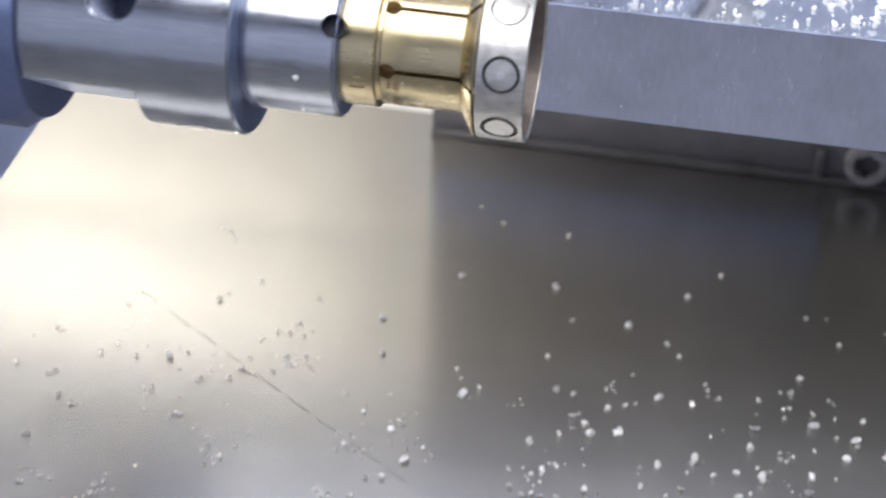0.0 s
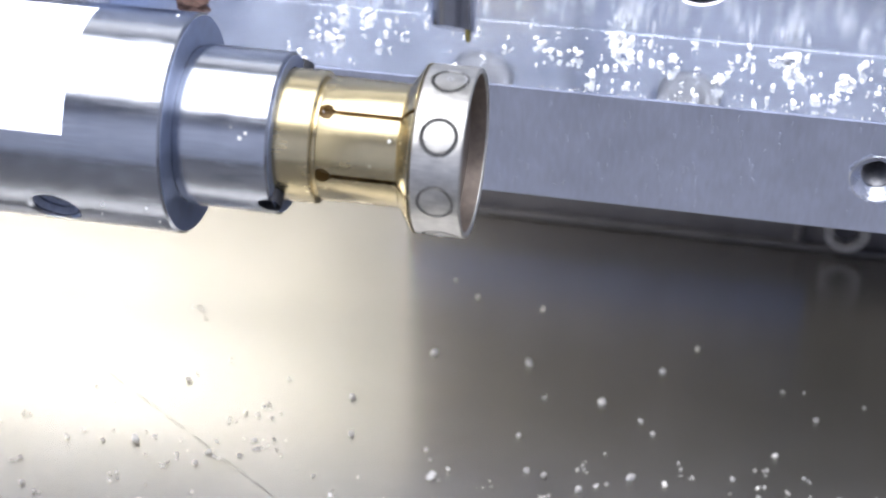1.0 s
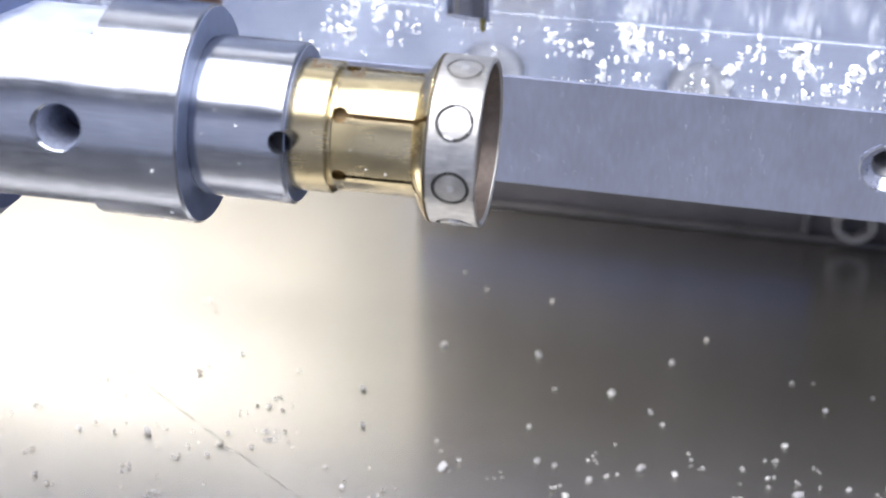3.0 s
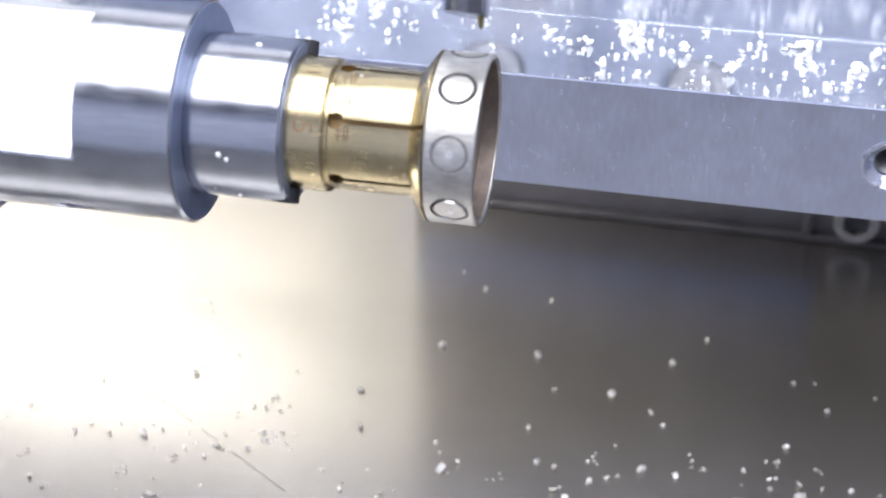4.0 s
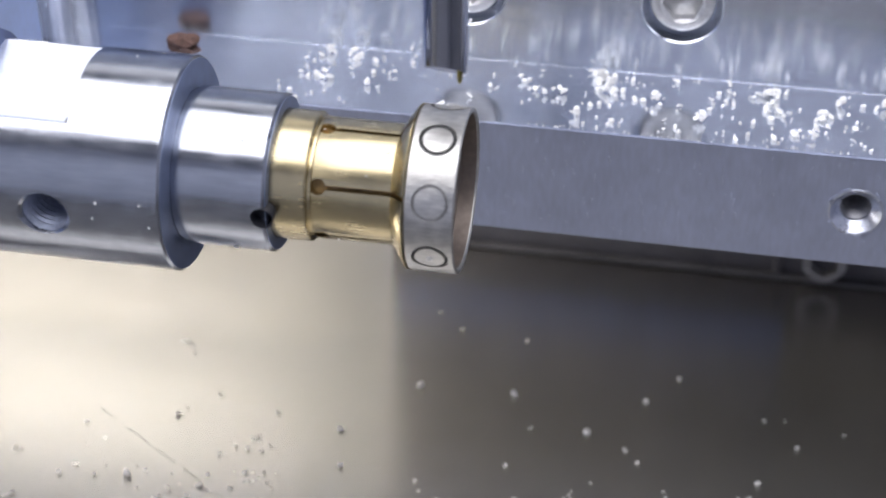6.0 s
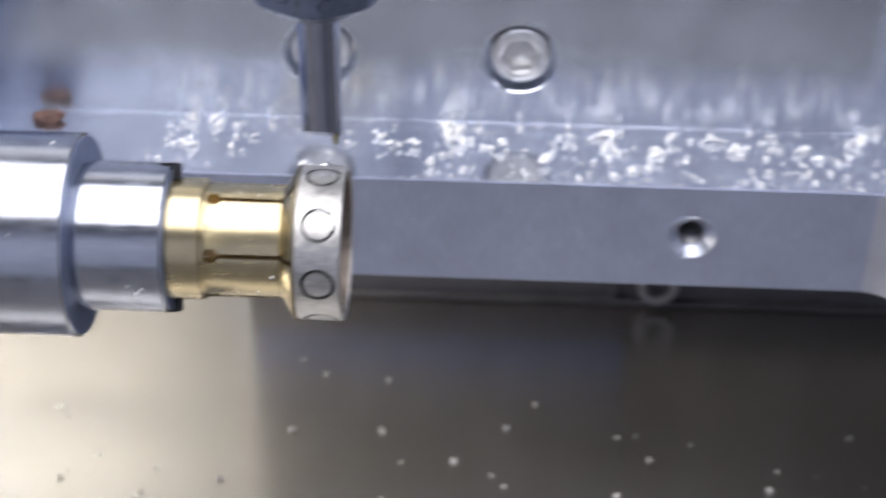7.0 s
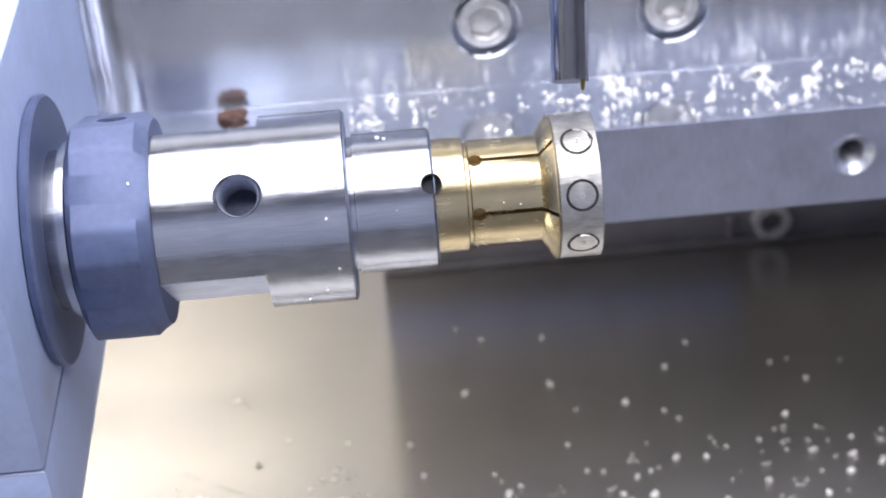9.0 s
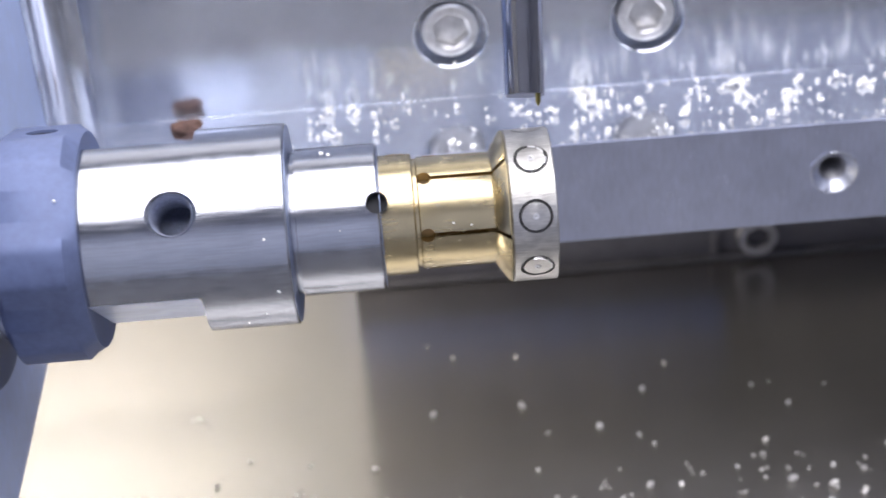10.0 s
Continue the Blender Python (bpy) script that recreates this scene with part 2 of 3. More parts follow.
def setting():
    # tray
    holes = []
    for row in range(7):
        for k in range(-5, 6):
            x, y = 6.5 + 5.65 * (k + 0.5 * (row % 2)), -0.9 - 4.9 * row
            if math.hypot(x - 6.5, y + 15.6) < 16.2:
                holes.append(rod(1.6, 6, pose(x, y, Z_SHEET - 4), 20))
    one = holes[0]
    for h in holes[1:]:
        one = join(one, h)
    tray = part("floor", carved(box(-330, 330, -430, 240, Z_SHEET - 1.5, Z_SHEET), [one]), SHEET)
    tagged(tray, "brushed steel tray sheet with scattered metal shavings", "tray", kind="structure")
    for x0, y0, x1, y1, w in ((-78.7, 47.6, -16.2, 7.1, 0.10),):
        dx, dy = x1 - x0, y1 - y0
        n = math.hypot(dx, dy)
        for k in range(9):
            a, b = k / 9, (k + 0.55 + 0.4 * ((k * 37) % 10) / 10) / 9
            c = box(a * n, b * n, -w / 2, w / 2, 0.001, 0.012)
            bmesh.ops.transform(c, matrix=Matrix.Translation((x0, y0, Z_SHEET)) @ Matrix.Rotation(math.atan2(dy, dx), 4, "Z"), verts=c.verts)
            part("scratch", c, LIP_EDGE, tray)
    base = part("ground", box(-480, 480, -580, 300, Z_SHEET - 30, Z_SHEET - 25), DARK)
    tagged(base, "dark machine base below the tray", "machine base", kind="structure")

    # bridge with the two arms round the work space: lower body
    low = [(-150, -34), (X_HEAD, -34)] + arc(X_HEAD + 12, Y_FACE - 12, 12, 180, 90) + arc(X_ARM - 9.5, Y_FACE - 9.5, 9.5, 90, 0)
    low += arc(X_ARM + 6, 24, 6, 180, 270) + [(165, 18), (165, 80), (-150, 80)]
    hole = rod(2.72, 24, pose(55.0, Y_FACE - 1, -28.4, -90), 28)
    cone = rod(4.45, 2.1, pose(55.0, Y_FACE - 0.4, -28.4, -90), 28, 2.5)
    body = part("wall_bridge", carved(prism(low, Z_BOT, Z_LEDGE, 0.3), [hole, cone]), SAWN, smooth=30)
    # the right fillet's bright stripe is put into a paler metal
    body.data.materials.append(CORNER)
    for face in body.data.polygons:
        if abs(face.normal.z) < 0.3 and face.center.x > 0.0858 and face.normal.y < 0.2 and face.normal.y > -0.999:
            face.material_index = 1
    # the bridge's shaded left end takes the pale headstock colour to look lit
    body.data.materials.append(HEAD_HAZY)
    for face in body.data.polygons:
        if abs(face.normal.z) < 0.3 and face.center.x < -0.0715:
            face.material_index = 2
    tagged(body, "grey machined bridge block with a threaded hole in its front", "machine block", kind="structure")

    rim = lathe([(0, 4.3), (0.05, 4.35), (1.9, 2.62), (1.9, 2.45), (1.5, 2.5), (0, 4.0)], 40)
    bmesh.ops.transform(rim, matrix=pose(55.0, Y_FACE - 0.06, -28.4) @ pose(0, 0, 0, 0, 0, 90), verts=rim.verts)
    turns = []
    for k in range(9):
        turns += [(1.9 + 0.9 * k, 2.62), (2.35 + 0.9 * k, 2.28)]
    thread = lathe(turns + [(10.4, 2.62), (10.4, 2.75), (1.9, 2.75)], 36)
    bmesh.ops.transform(thread, matrix=pose(55.0, Y_FACE, -28.4) @ pose(0, 0, 0, 0, 0, 90), verts=thread.verts)
    part("thread", thread, SOCKET, body)
    part("chamfer", rim, STEEL_FLAT, body, "bright countersunk rim of the threaded hole")

    # milled wall that line the arms' rounded corners
    up = [(X_HEAD, Y_WALL - 8)] + arc(X_HEAD + 8, Y_WALL - 8, 8, 180, 90)
    up += arc(93.5, Y_WALL - 9, 9, 90, 0) + [(102.5, 80), (X_HEAD, 80)]
    bores = []
    for x in (-10.7, 24.5):
        bores.append(rod(6.5, 5.2, pose(x, Y_WALL - 0.5, -5.2, -90), 48))
        bores.append(rod(6.95, 0.6, pose(x, Y_WALL - 0.3, -5.2, -90), 48, 6.45))
    wall = part("wall_back", carved(prism(up, Z_LEDGE + 0.1, 62, 0.3), bores), MILLED, smooth=30)
    tagged(wall, "milled aluminium back wall with counterbored screws", "machine wall", kind="structure")
    ledge = part("ledge", prism([(X_HEAD + 0.3, Y_FACE + 0.3)] + [(X_ARM - 9.5, Y_FACE + 0.3)] + arc(X_ARM - 9.5, Y_FACE - 9.2, 9.5, 90, 0)[1:] +
                                [(102.4, Y_FACE - 9.2), (102.4, Y_WALL - 9.1)] + arc(93.4, Y_WALL - 9.1, 9, 0, 90)[1:] + [(X_HEAD + 0.3, Y_WALL - 0.05)], Z_LEDGE + 0.004, Z_LEDGE + 0.15), MILLED_FLAT)
    tagged(ledge, "bright milled aluminium ledge strewn with shavings", "ledge", kind="structure")
    # added strip that draws the bright line where wall and ledge meet
    seam = part("trim_seam", box(X_HEAD + 8, 93, Y_WALL - 0.24, Y_WALL - 0.06, Z_LEDGE + 0.155, Z_LEDGE + 0.22, 0.02), MILLED_FLAT)
    tagged(seam, "thin bright strip added to draw the joint line of wall and ledge", "seam", kind="structure")
    head = part("wall_headstock", box(-150, X_HEAD - 0.05, -34, 80, Z_LEDGE + 0.1, 31.7, 0.8), HEAD_HAZY)
    tagged(head, "grey headstock block that carries the rotary spindle", "headstock", kind="structure")
    arm = part("wall_right", box(102.55, 165, 18.5, 80, Z_LEDGE + 0.1, 62, 0.6), CORNER)
    tagged(arm, "milled aluminium side plate of the machine", "machine wall", kind="structure")

    # behind the open space under the bridge
    back = part("backdrop_panel", box(-34.5, 52, 115, 119, Z_SHEET, Z_SHEET + 24), BACK)
    tagged(back, "dark blue panel behind the open space under the bridge", "panel", kind="structure")
    back2 = part("backdrop_side", box(52.4, 165, 115.6, 119, Z_SHEET, 62), BROWN)
    tagged(back2, "brown-grey panel behind the tray", "panel", kind="structure")
    back3 = part("backdrop_upper", box(-34.5, 52.2, 115.4, 119, Z_SHEET + 24.2, 62), BROWN)
    tagged(back3, "brown-grey panel above the dark blue one", "panel", kind="structure")
    lip = part("trim", box(-34.5, 165, 112.5, 114.9, Z_SHEET, Z_SHEET + 14, 0.4), BACK_GREY)
    tagged(lip, "grey steel lip at the back edge of the tray", "lip", kind="structure")
    seam = part("trim_foot", box(-34.5, 165, 110.8, 112.4, Z_SHEET, Z_SHEET + 1.6, 0.4), LIP_EDGE)
    tagged(seam, "bright narrow strip along the tray's back edge", "trim", kind="structure")
    # unseen white reflector, added so the tray mirrors a bright area on the left
    reflector = part("backdrop_reflector", box(-330, -34.8, 119.5, 123, Z_SHEET, 62), WHITE)
    tagged(reflector, "unseen white reflector panel added behind the headstock side", "panel", kind="structure")

    # unseen sheet, added to keep the ceiling light out of the gap
    cap = part("gap_light_block", box(-150, 165, 80.5, 119, 62.3, 66), GREY)
    tagged(cap, "unseen grey sheet added to block ceiling light from the gap behind the wall", "cover", kind="structure")

    # the enclosure round the machine
    for name, dims, mat, label in (
            ("wall_left", (-345, -335, -440, 250, -122, 360), WHITE, "white painted side wall of the enclosure"),
            ("wall_far_right", (335, 345, -440, 250, -122, 360), GREY, "grey painted side wall of the enclosure"),
            ("wall_rear", (-335, 335, 242, 250, -122, 360), WHITE, "white painted rear wall of the enclosure"),
            # unseen door; its light colour stands in for haze in the barrel's dark bands
            ("door_1", (-335, 335, -450, -442, -122, 360), DOOR, "unseen blue-grey front door, lightened to lift the reflections in the metal"),
            ("ceiling", (-345, 345, -450, 250, 361, 368), GREY, "grey painted roof of the enclosure")):
        tagged(part(name, box(*dims), mat), label, "enclosure wall", kind="structure")


setting()


# ---------------------------------------------------------------- screws and fittings
def cap_screw(x, z, turn):
    ob = thing("socket_screw", "shiny steel socket head screw sunk in the wall", "screw", "wall screws")
    m = pose(x, Y_WALL + 4.6, z, 90)
    head = rod(5.25, 3.6, m, 48)
    ring_edges = [e for e in head.edges if all(abs((m.inverted() @ v.co).z - 3.6) < 1e-4 for v in e.verts)]
    bmesh.ops.bevel(head, geom=ring_edges, offset=0.75, segments=3, affect="EDGES", profile=0.5)
    cone = rod(3.0, 0.6, m @ pose(0, 0, 3.1), 40, 3.75)
    part("head", carved(head, [rod(3.4, 4, m @ pose(0, 0, 1.5, 0, 0, turn), 6), cone]), SCREW, ob)
    part("socket_floor", rod(3.0, 0.5, m @ pose(0, 0, 1.52), 24, 1.2), SCREW, ob)
    return ob


cap_screw(-10.7, -5.2, 12)
cap_screw(24.5, -5.2, 37)


def back_nut():
    ob = thing("hex_socket_fitting", "pale round fitting with a hexagonal socket on the back lip", "fitting")
    m = pose(57.9, 112.4, Z_SHEET + 6.3, 90)
    part("collar", carved(rod(4.5, 2.6, m, 36), [rod(3.1, 4, m @ pose(0, 0, 0.5), 6)]), SOCKET, ob)
    # dark disc paints the shade at the bottom of the socket
    part("socket_floor", rod(3.0, 0.2, m @ pose(0, 0, 0.5), 24), LIP_EDGE, ob)
    part("rib", box(47.6, 49.4, 111.2, 112.4, Z_SHEET + 1.7, Z_SHEET + 8, 0.3), BACK_GREY, ob)
    return ob


back_nut()


def rag():
    ob = bmesh.new()
    bmesh.ops.create_icosphere(ob, subdivisions=3, radius=1)
    for v in ob.verts:
        k = 1 + 0.35 * noise.noise(v.co * 1.9) + 0.12 * noise.noise(v.co * 6)
        v.co = Vector((-59.2 + v.co.x * k * 2.9, 61.6 + v.co.y * k * 1.6, Z_LEDGE + 0.9 + max(-0.8, v.co.z * k * 1.2)))
    tagged(part("rust_lump", ob, RUST), "rust-brown lump of residue on the ledge", "residue")


rag()


# ---------------------------------------------------------------- the rotary arbor
def arbor():
    top = thing("rotary_arbor", "turned steel rotary arbor with a brass expanding collet", "arbor")
    # flange and neck
    part("flange", lathe([(X_HEAD + 0.2, 6), (X_HEAD + 0.2, 20.5), (X_HEAD + 1.2, 20.7), (X_HEAD + 1.6, 20.3), (X_HEAD + 1.6, 6)]), DARK_STEEL, top, "blue-grey flange disc")
    part("neck", lathe([(-81.5, 5), (-81.5, 12.2), (-79.6, 12.2), (-79.4, 13.4), (-78.2, 13.4), (-77.6, 12.6), (-77.6, 5)]), STEEL, top)

    # clamping nut with flats
    def flats(r, a):
        s = (a - radians(21.5)) % radians(60) - radians(30)
        return min(r, 16.1 / math.cos(s))
    nut = lathe([(-77.5, 8), (-77.5, 15.6), (-76.6, 17.3), (-67.4, 17.3), (-65.6, 15.6), (-65.6, 8)], 180, flats)
    nut = carved(nut, [rod(2.3, 8, outward(-71.6, 111.5 - 180, 12), 28), rod(2.3, 8, outward(-71.6, 111.5, 12), 28)])
    clamp = part("clamp_nut", nut, DARK_STEEL, top, "dark blue-grey hexagonal clamping nut")
    # black tube and disc paint the shade inside each spanner hole
    for a in (111.5, -68.5):
        part("spanner_hole", tube(2.2, 2.29, 3.6, outward(-71.6, a, 12.1), 28), HOLE, clamp, "spanner hole, darkened for its shade")
        part("hole_floor", rod(2.25, 0.1, outward(-71.6, a, 12.02), 28), HOLE, clamp)

    # barrel with wrench flats and a cross hole
    barrel = lathe([(-66.4, 4), (-66.4, 14.2), (-66.0, 14.56), (-37.6, 14.56), (-37.3, 14.26), (-37.3, 9.0), (-39, 9), (-39, 4)], 160)
    cuts = []
    for a in (90, 270):
        m = outward(-58.4, a, 11.1)
        c = box(-8.4, 8.4, -16, 16, 0, 9)
        bmesh.ops.transform(c, matrix=m, verts=c.verts)
        cuts.append(c)
    cuts.append(rod(3.05, 40, outward(-53.0, 0, -20), 40))
    cuts += [rod(3.0, 1.0, outward(-53.0, a, 14.0), 40, 4.0) for a in (0, 180)]
    body = part("barrel", carved(barrel, cuts), STEEL, top, "polished steel barrel with wrench flats")
    # thin pale sheets over the cut flats put their brightness into the colour
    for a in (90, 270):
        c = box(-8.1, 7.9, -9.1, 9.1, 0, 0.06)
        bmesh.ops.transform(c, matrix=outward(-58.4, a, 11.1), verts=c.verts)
        part("flat", c, FLAT, body, "milled wrench flat, lightened for the light it catches")
    for a in (0, 180):
        turns = []
        for k in range(10):
            turns += [(0.9 * k, 3.02), (0.45 + 0.9 * k, 2.72)]
        bore = lathe(turns + [(9.4, 3.02), (9.4, 3.04), (0, 3.04)], 36)
        bmesh.ops.transform(bore, matrix=outward(-53.0, a, 4.4) @ pose(0, 0, 0, 0, -90), verts=bore.verts)
        part("cross_hole", bore, BORE, body, "dark threaded cross hole")
    part("core", lathe([(-65, 0.1), (-65, 4.3), (-40, 4.3), (-40, 0.1)], 32), BORE, top)

    # thin dark blue-grey ring over the barrel's end
    part("end_face", lathe([(-37.32, 10.3), (-37.32, 14.2), (-37.22, 14.2), (-37.22, 10.3)], 96), END_FACE, body, "dark blue-grey end face")

    # collar
    col = lathe([(-37.4, 8.75), (-37.4, 10.2), (-36.4, 10.2), (-36.3, 10.66), (-24.95, 10.66), (-24.6, 10.3), (-24.6, 8.75)], 140)
    col = carved(col, [rod(1.55, 5, outward(-25.0, a, 7), 32) for a in (0, 180)])
    collar = part("collar", col, STEEL, top, "polished steel collar with drilled notches")
    # black disc and tube paint the shade inside each notch
    for a in (0, 180):
        part("notch", rod(1.53, 0.08, outward(-25.0, a, 8.72), 28), HOLE, collar)
        part("notch_wall", tube(1.46, 1.54, 1.85, outward(-25.0, a, 8.74), 28), HOLE, collar)

    part("end_face", lathe([(-24.62, 8.76), (-24.62, 10.25), (-24.52, 10.25), (-24.52, 8.76)], 96), END_FACE, collar, "dark blue-grey end face")

    # brass collet: foot, groove and six jaws split by slots
    foot = part("collet_foot", lathe([(-30, 3), (-30, 8.7), (-19.95, 8.7), (-19.75, 8.5), (-19.7, 7.9), (-19.7, 3)], 120), BRASS, top)
    jaw = lathe([(-19.9, 6.3), (-19.9, 7.85), (-19.25, 7.85), (-19.15, 8.05), (-19.0, 8.15), (-8.7, 8.1), (-6.85, 10.9), (-6.6, 11.05), (-6.62, 9.4), (-2.7, 9.4), (-2.7, 6.3)], 144)
    cuts = []
    for k in range(6):
        a = 34 + 60 * k
        m = outward(-18.2, a, 5)
        c = box(0, 20, -0.32, 0.32, 0, 9)
        bmesh.ops.transform(c, matrix=m, verts=c.verts)
        cuts += [c, rod(1.05, 9, m, 24)]
    part("slotted_sleeve", carved(jaw, cuts), BRASS, top, "slotted brass expanding jaws")
    # recessed end in the same dull brown as the ring's bore
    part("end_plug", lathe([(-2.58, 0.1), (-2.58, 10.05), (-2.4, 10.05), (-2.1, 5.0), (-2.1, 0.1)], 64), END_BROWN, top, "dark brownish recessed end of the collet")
    # darker copy of the brass, so the shade in the slots is in the colour
    part("draw_cone", lathe([(-22, 0.1), (-22, 6.2), (-3.6, 6.2), (-2.3, 4.6), (-2.3, 0.1)], 48), SLOT, top)
    return top, foot


ARBOR, FOOT = arbor()


def engraved_text(text, x, angle, size, r):
    """Shallow figures on the collet, read along its turn."""
    cu = bpy.data.curves.new("text", "FONT")
    cu.body, cu.size, cu.extrude, cu.align_x, cu.align_y = text, size, 0.03, "CENTER", "CENTER"
    tmp = new("tmp", cu)
    bpy.context.view_layer.update()
    me = bpy.data.meshes.new_from_object(tmp.evaluated_get(bpy.context.evaluated_depsgraph_get()))
    bpy.data.objects.remove(tmp)
    bm = bmesh.new()
    bm.from_mesh(me)
    bpy.data.meshes.remove(me)
    bmesh.ops.transform(bm, matrix=outward(x, angle, r) @ pose(0, 0, 0, 0, 0, -90), verts=bm.verts)
    part("engraved_mark", bm, MARK, FOOT)


for word, place, turn_at, tall, rad in (("1", -22.2, 51.7, 2.8, 8.70), (".5", -22.3, 100, 3.7, 8.70)):
    engraved_text(word, place, turn_at, tall, rad)


def strokes(x, angle, r, bars):
    """A character that cannot be read, as plain strokes."""
    for x0, x1, y0, y1 in bars:
        c = box(x0, x1, y0, y1, -0.02, 0.03)
        bmesh.ops.transform(c, matrix=outward(x, angle, r), verts=c.verts)
        part("engraved_mark", c, MARK, FOOT)


GLYPH = [(-1.0, 1.0, -0.08, 0.08), (-0.5, 0.5, 0.7, 0.84), (-0.5, 0.5, -0.84, -0.7), (-0.5, -0.36, -0.8, 0.8), (0.36, 0.5, -0.8, 0.8)]
GLYPH2 = [(-0.9, 0.9, -0.4, -0.26), (-0.9, 0.9, 0.26, 0.4), (-0.6, -0.46, -1.0, 1.0), (0.2, 0.34, -1.0, 1.0), (0.6, 0.74, -0.9, 0.9)]
for at, turn_at, bars in ((-17.4, 49, GLYPH2), (-17.2, 76.6, GLYPH), (-17.2, 105, GLYPH2)):
    strokes(at, turn_at, 8.13, bars)


def ring():
    top = thing("ring_blank", "silvery metal ring engraved with a row of circles", "ring")
    bm = lathe([(-6.55, 9.45), (-6.55, 10.7), (-6.25, 10.97), (-0.15, 11.0), (0.0, 10.85), (0.0, 10.52), (-0.15, 10.3), (-2.6, 10.16), (-2.6, 9.45)], 192)
    # each circle is cut a little differently: (inner and outer radius, scuffed, burred, with a centre pip)
    kinds = [(2.02, 2.38, 0, 0, 1), (1.96, 2.42, 0, 0, 0), (2.05, 2.35, 1, 0, 1), (2.02, 2.40, 0, 1, 1),
             (2.03, 2.38, 0, 0, 1), (2.00, 2.38, 0, 1, 1), (1.96, 2.42, 0, 0, 0), (2.06, 2.36, 1, 0, 0)]
    cuts = []
    for k, (r0, r1, _, _, pip) in enumerate(kinds):
        a = 19.8 + 45 * k
        cuts.append(tube(r0 - 0.05, r1 + 0.05, 2, outward(-3.1, a, 10.25), 36))
        if pip:
            cuts.append(rod(0.30, 1, outward(-3.1, a, 10.6), 14))
    band = part("band", carved(bm, cuts), SILVER, top, smooth=25)
    rnd = random.Random(8)
    for k, (r0, r1, scuffed, burred, pip) in enumerate(kinds):
        m = outward(-3.1, 19.8 + 45 * k, 10.26)
        part("engraved_circle", tube(r0 - 0.03, r1 + 0.03, 0.36 if scuffed else 0.30, m, 36), SCUFFED if scuffed else ENGRAVED, band, "worn engraved circle" if scuffed else "dark engraved circle")
        if pip:
            part("centre_pip", tube(0.16, 0.46, 0.56, m @ pose(0, 0, 0.30), 14), SCREW, band)
        for _ in range(4 if burred else 0):
            at = rnd.uniform(0, 6.28)
            c = box(-0.10, 0.10, -0.6, 0.6, 0.3, 0.93, 0.05)
            bmesh.ops.transform(c, matrix=m @ pose(r0 * math.cos(at), r0 * math.sin(at), -0.12, 0, 0, math.degrees(at)), verts=c.verts)
            part("burr", c, SCREW, band)
    part("bore", lathe([(-2.58, 10.08), (-2.58, 10.15), (-0.3, 10.27), (-0.3, 10.2)], 96), END_BROWN, top, "dull brown bore")
    return top


RING = ring()


# ---------------------------------------------------------------- the engraving spindle above
def tool():
    top = thing("milling_tool", "dark carbide engraving cutter in a black collet nut", "cutter")
    x, y = -3.15, 1.7
    sh = rod(2.85, 28, pose(x, y, 13.0), 64)
    # the end is ground off at a slant, shorter at the front
    wedge = box(-6, 6, -14, 14, -12, 0)
    bmesh.ops.transform(wedge, matrix=pose(x, y, 17.0) @ pose(0, 0, 0, -35, 3), verts=wedge.verts)
    sh = carved(sh, [wedge])
    part("shank", sh, CARBIDE, top, "dark polished round shank")
    part("tip", join(rod(0.30, 1.5, pose(x + 1.85, y - 0.1, 15.7), 12, 0.42), rod(0.10, 0.4, pose(x + 1.85, y - 0.1, 15.3), 8, 0.3)), GOLDTIP, top, "tiny gold-coated cutting tip")

    def hexed(r, a):
        s = a % radians(60) - radians(30)
        return min(r, 8.1 / math.cos(s))
    nut = lathe([(0, 2.95), (0, 5.9), (0.2, 6.1), (2.0, 8.6), (14, 8.8), (14, 2.95)], 96, hexed)
    bmesh.ops.transform(nut, matrix=pose(x, y, 36.8) @ pose(0, 0, 0, 0, -90, 0), verts=nut.verts)
    part("collet_nut", nut, BLACK_STEEL, top, "black collet nut with flats")
    part("spindle_nose", rod(9.5, 40, pose(x, y, 50.7), 64), STEEL_FLAT, top)


tool()


# ---------------------------------------------------------------- shavings
def crumb():
    """A round lump's points and faces, with radius 1."""
    bm = bmesh.new()
    bmesh.ops.create_icosphere(bm, subdivisions=1, radius=1)
    bm.verts.index_update()
    out = [v.co.copy() for v in bm.verts], [tuple(v.index for v in f.verts) for f in bm.faces]
    bm.free()
    return out


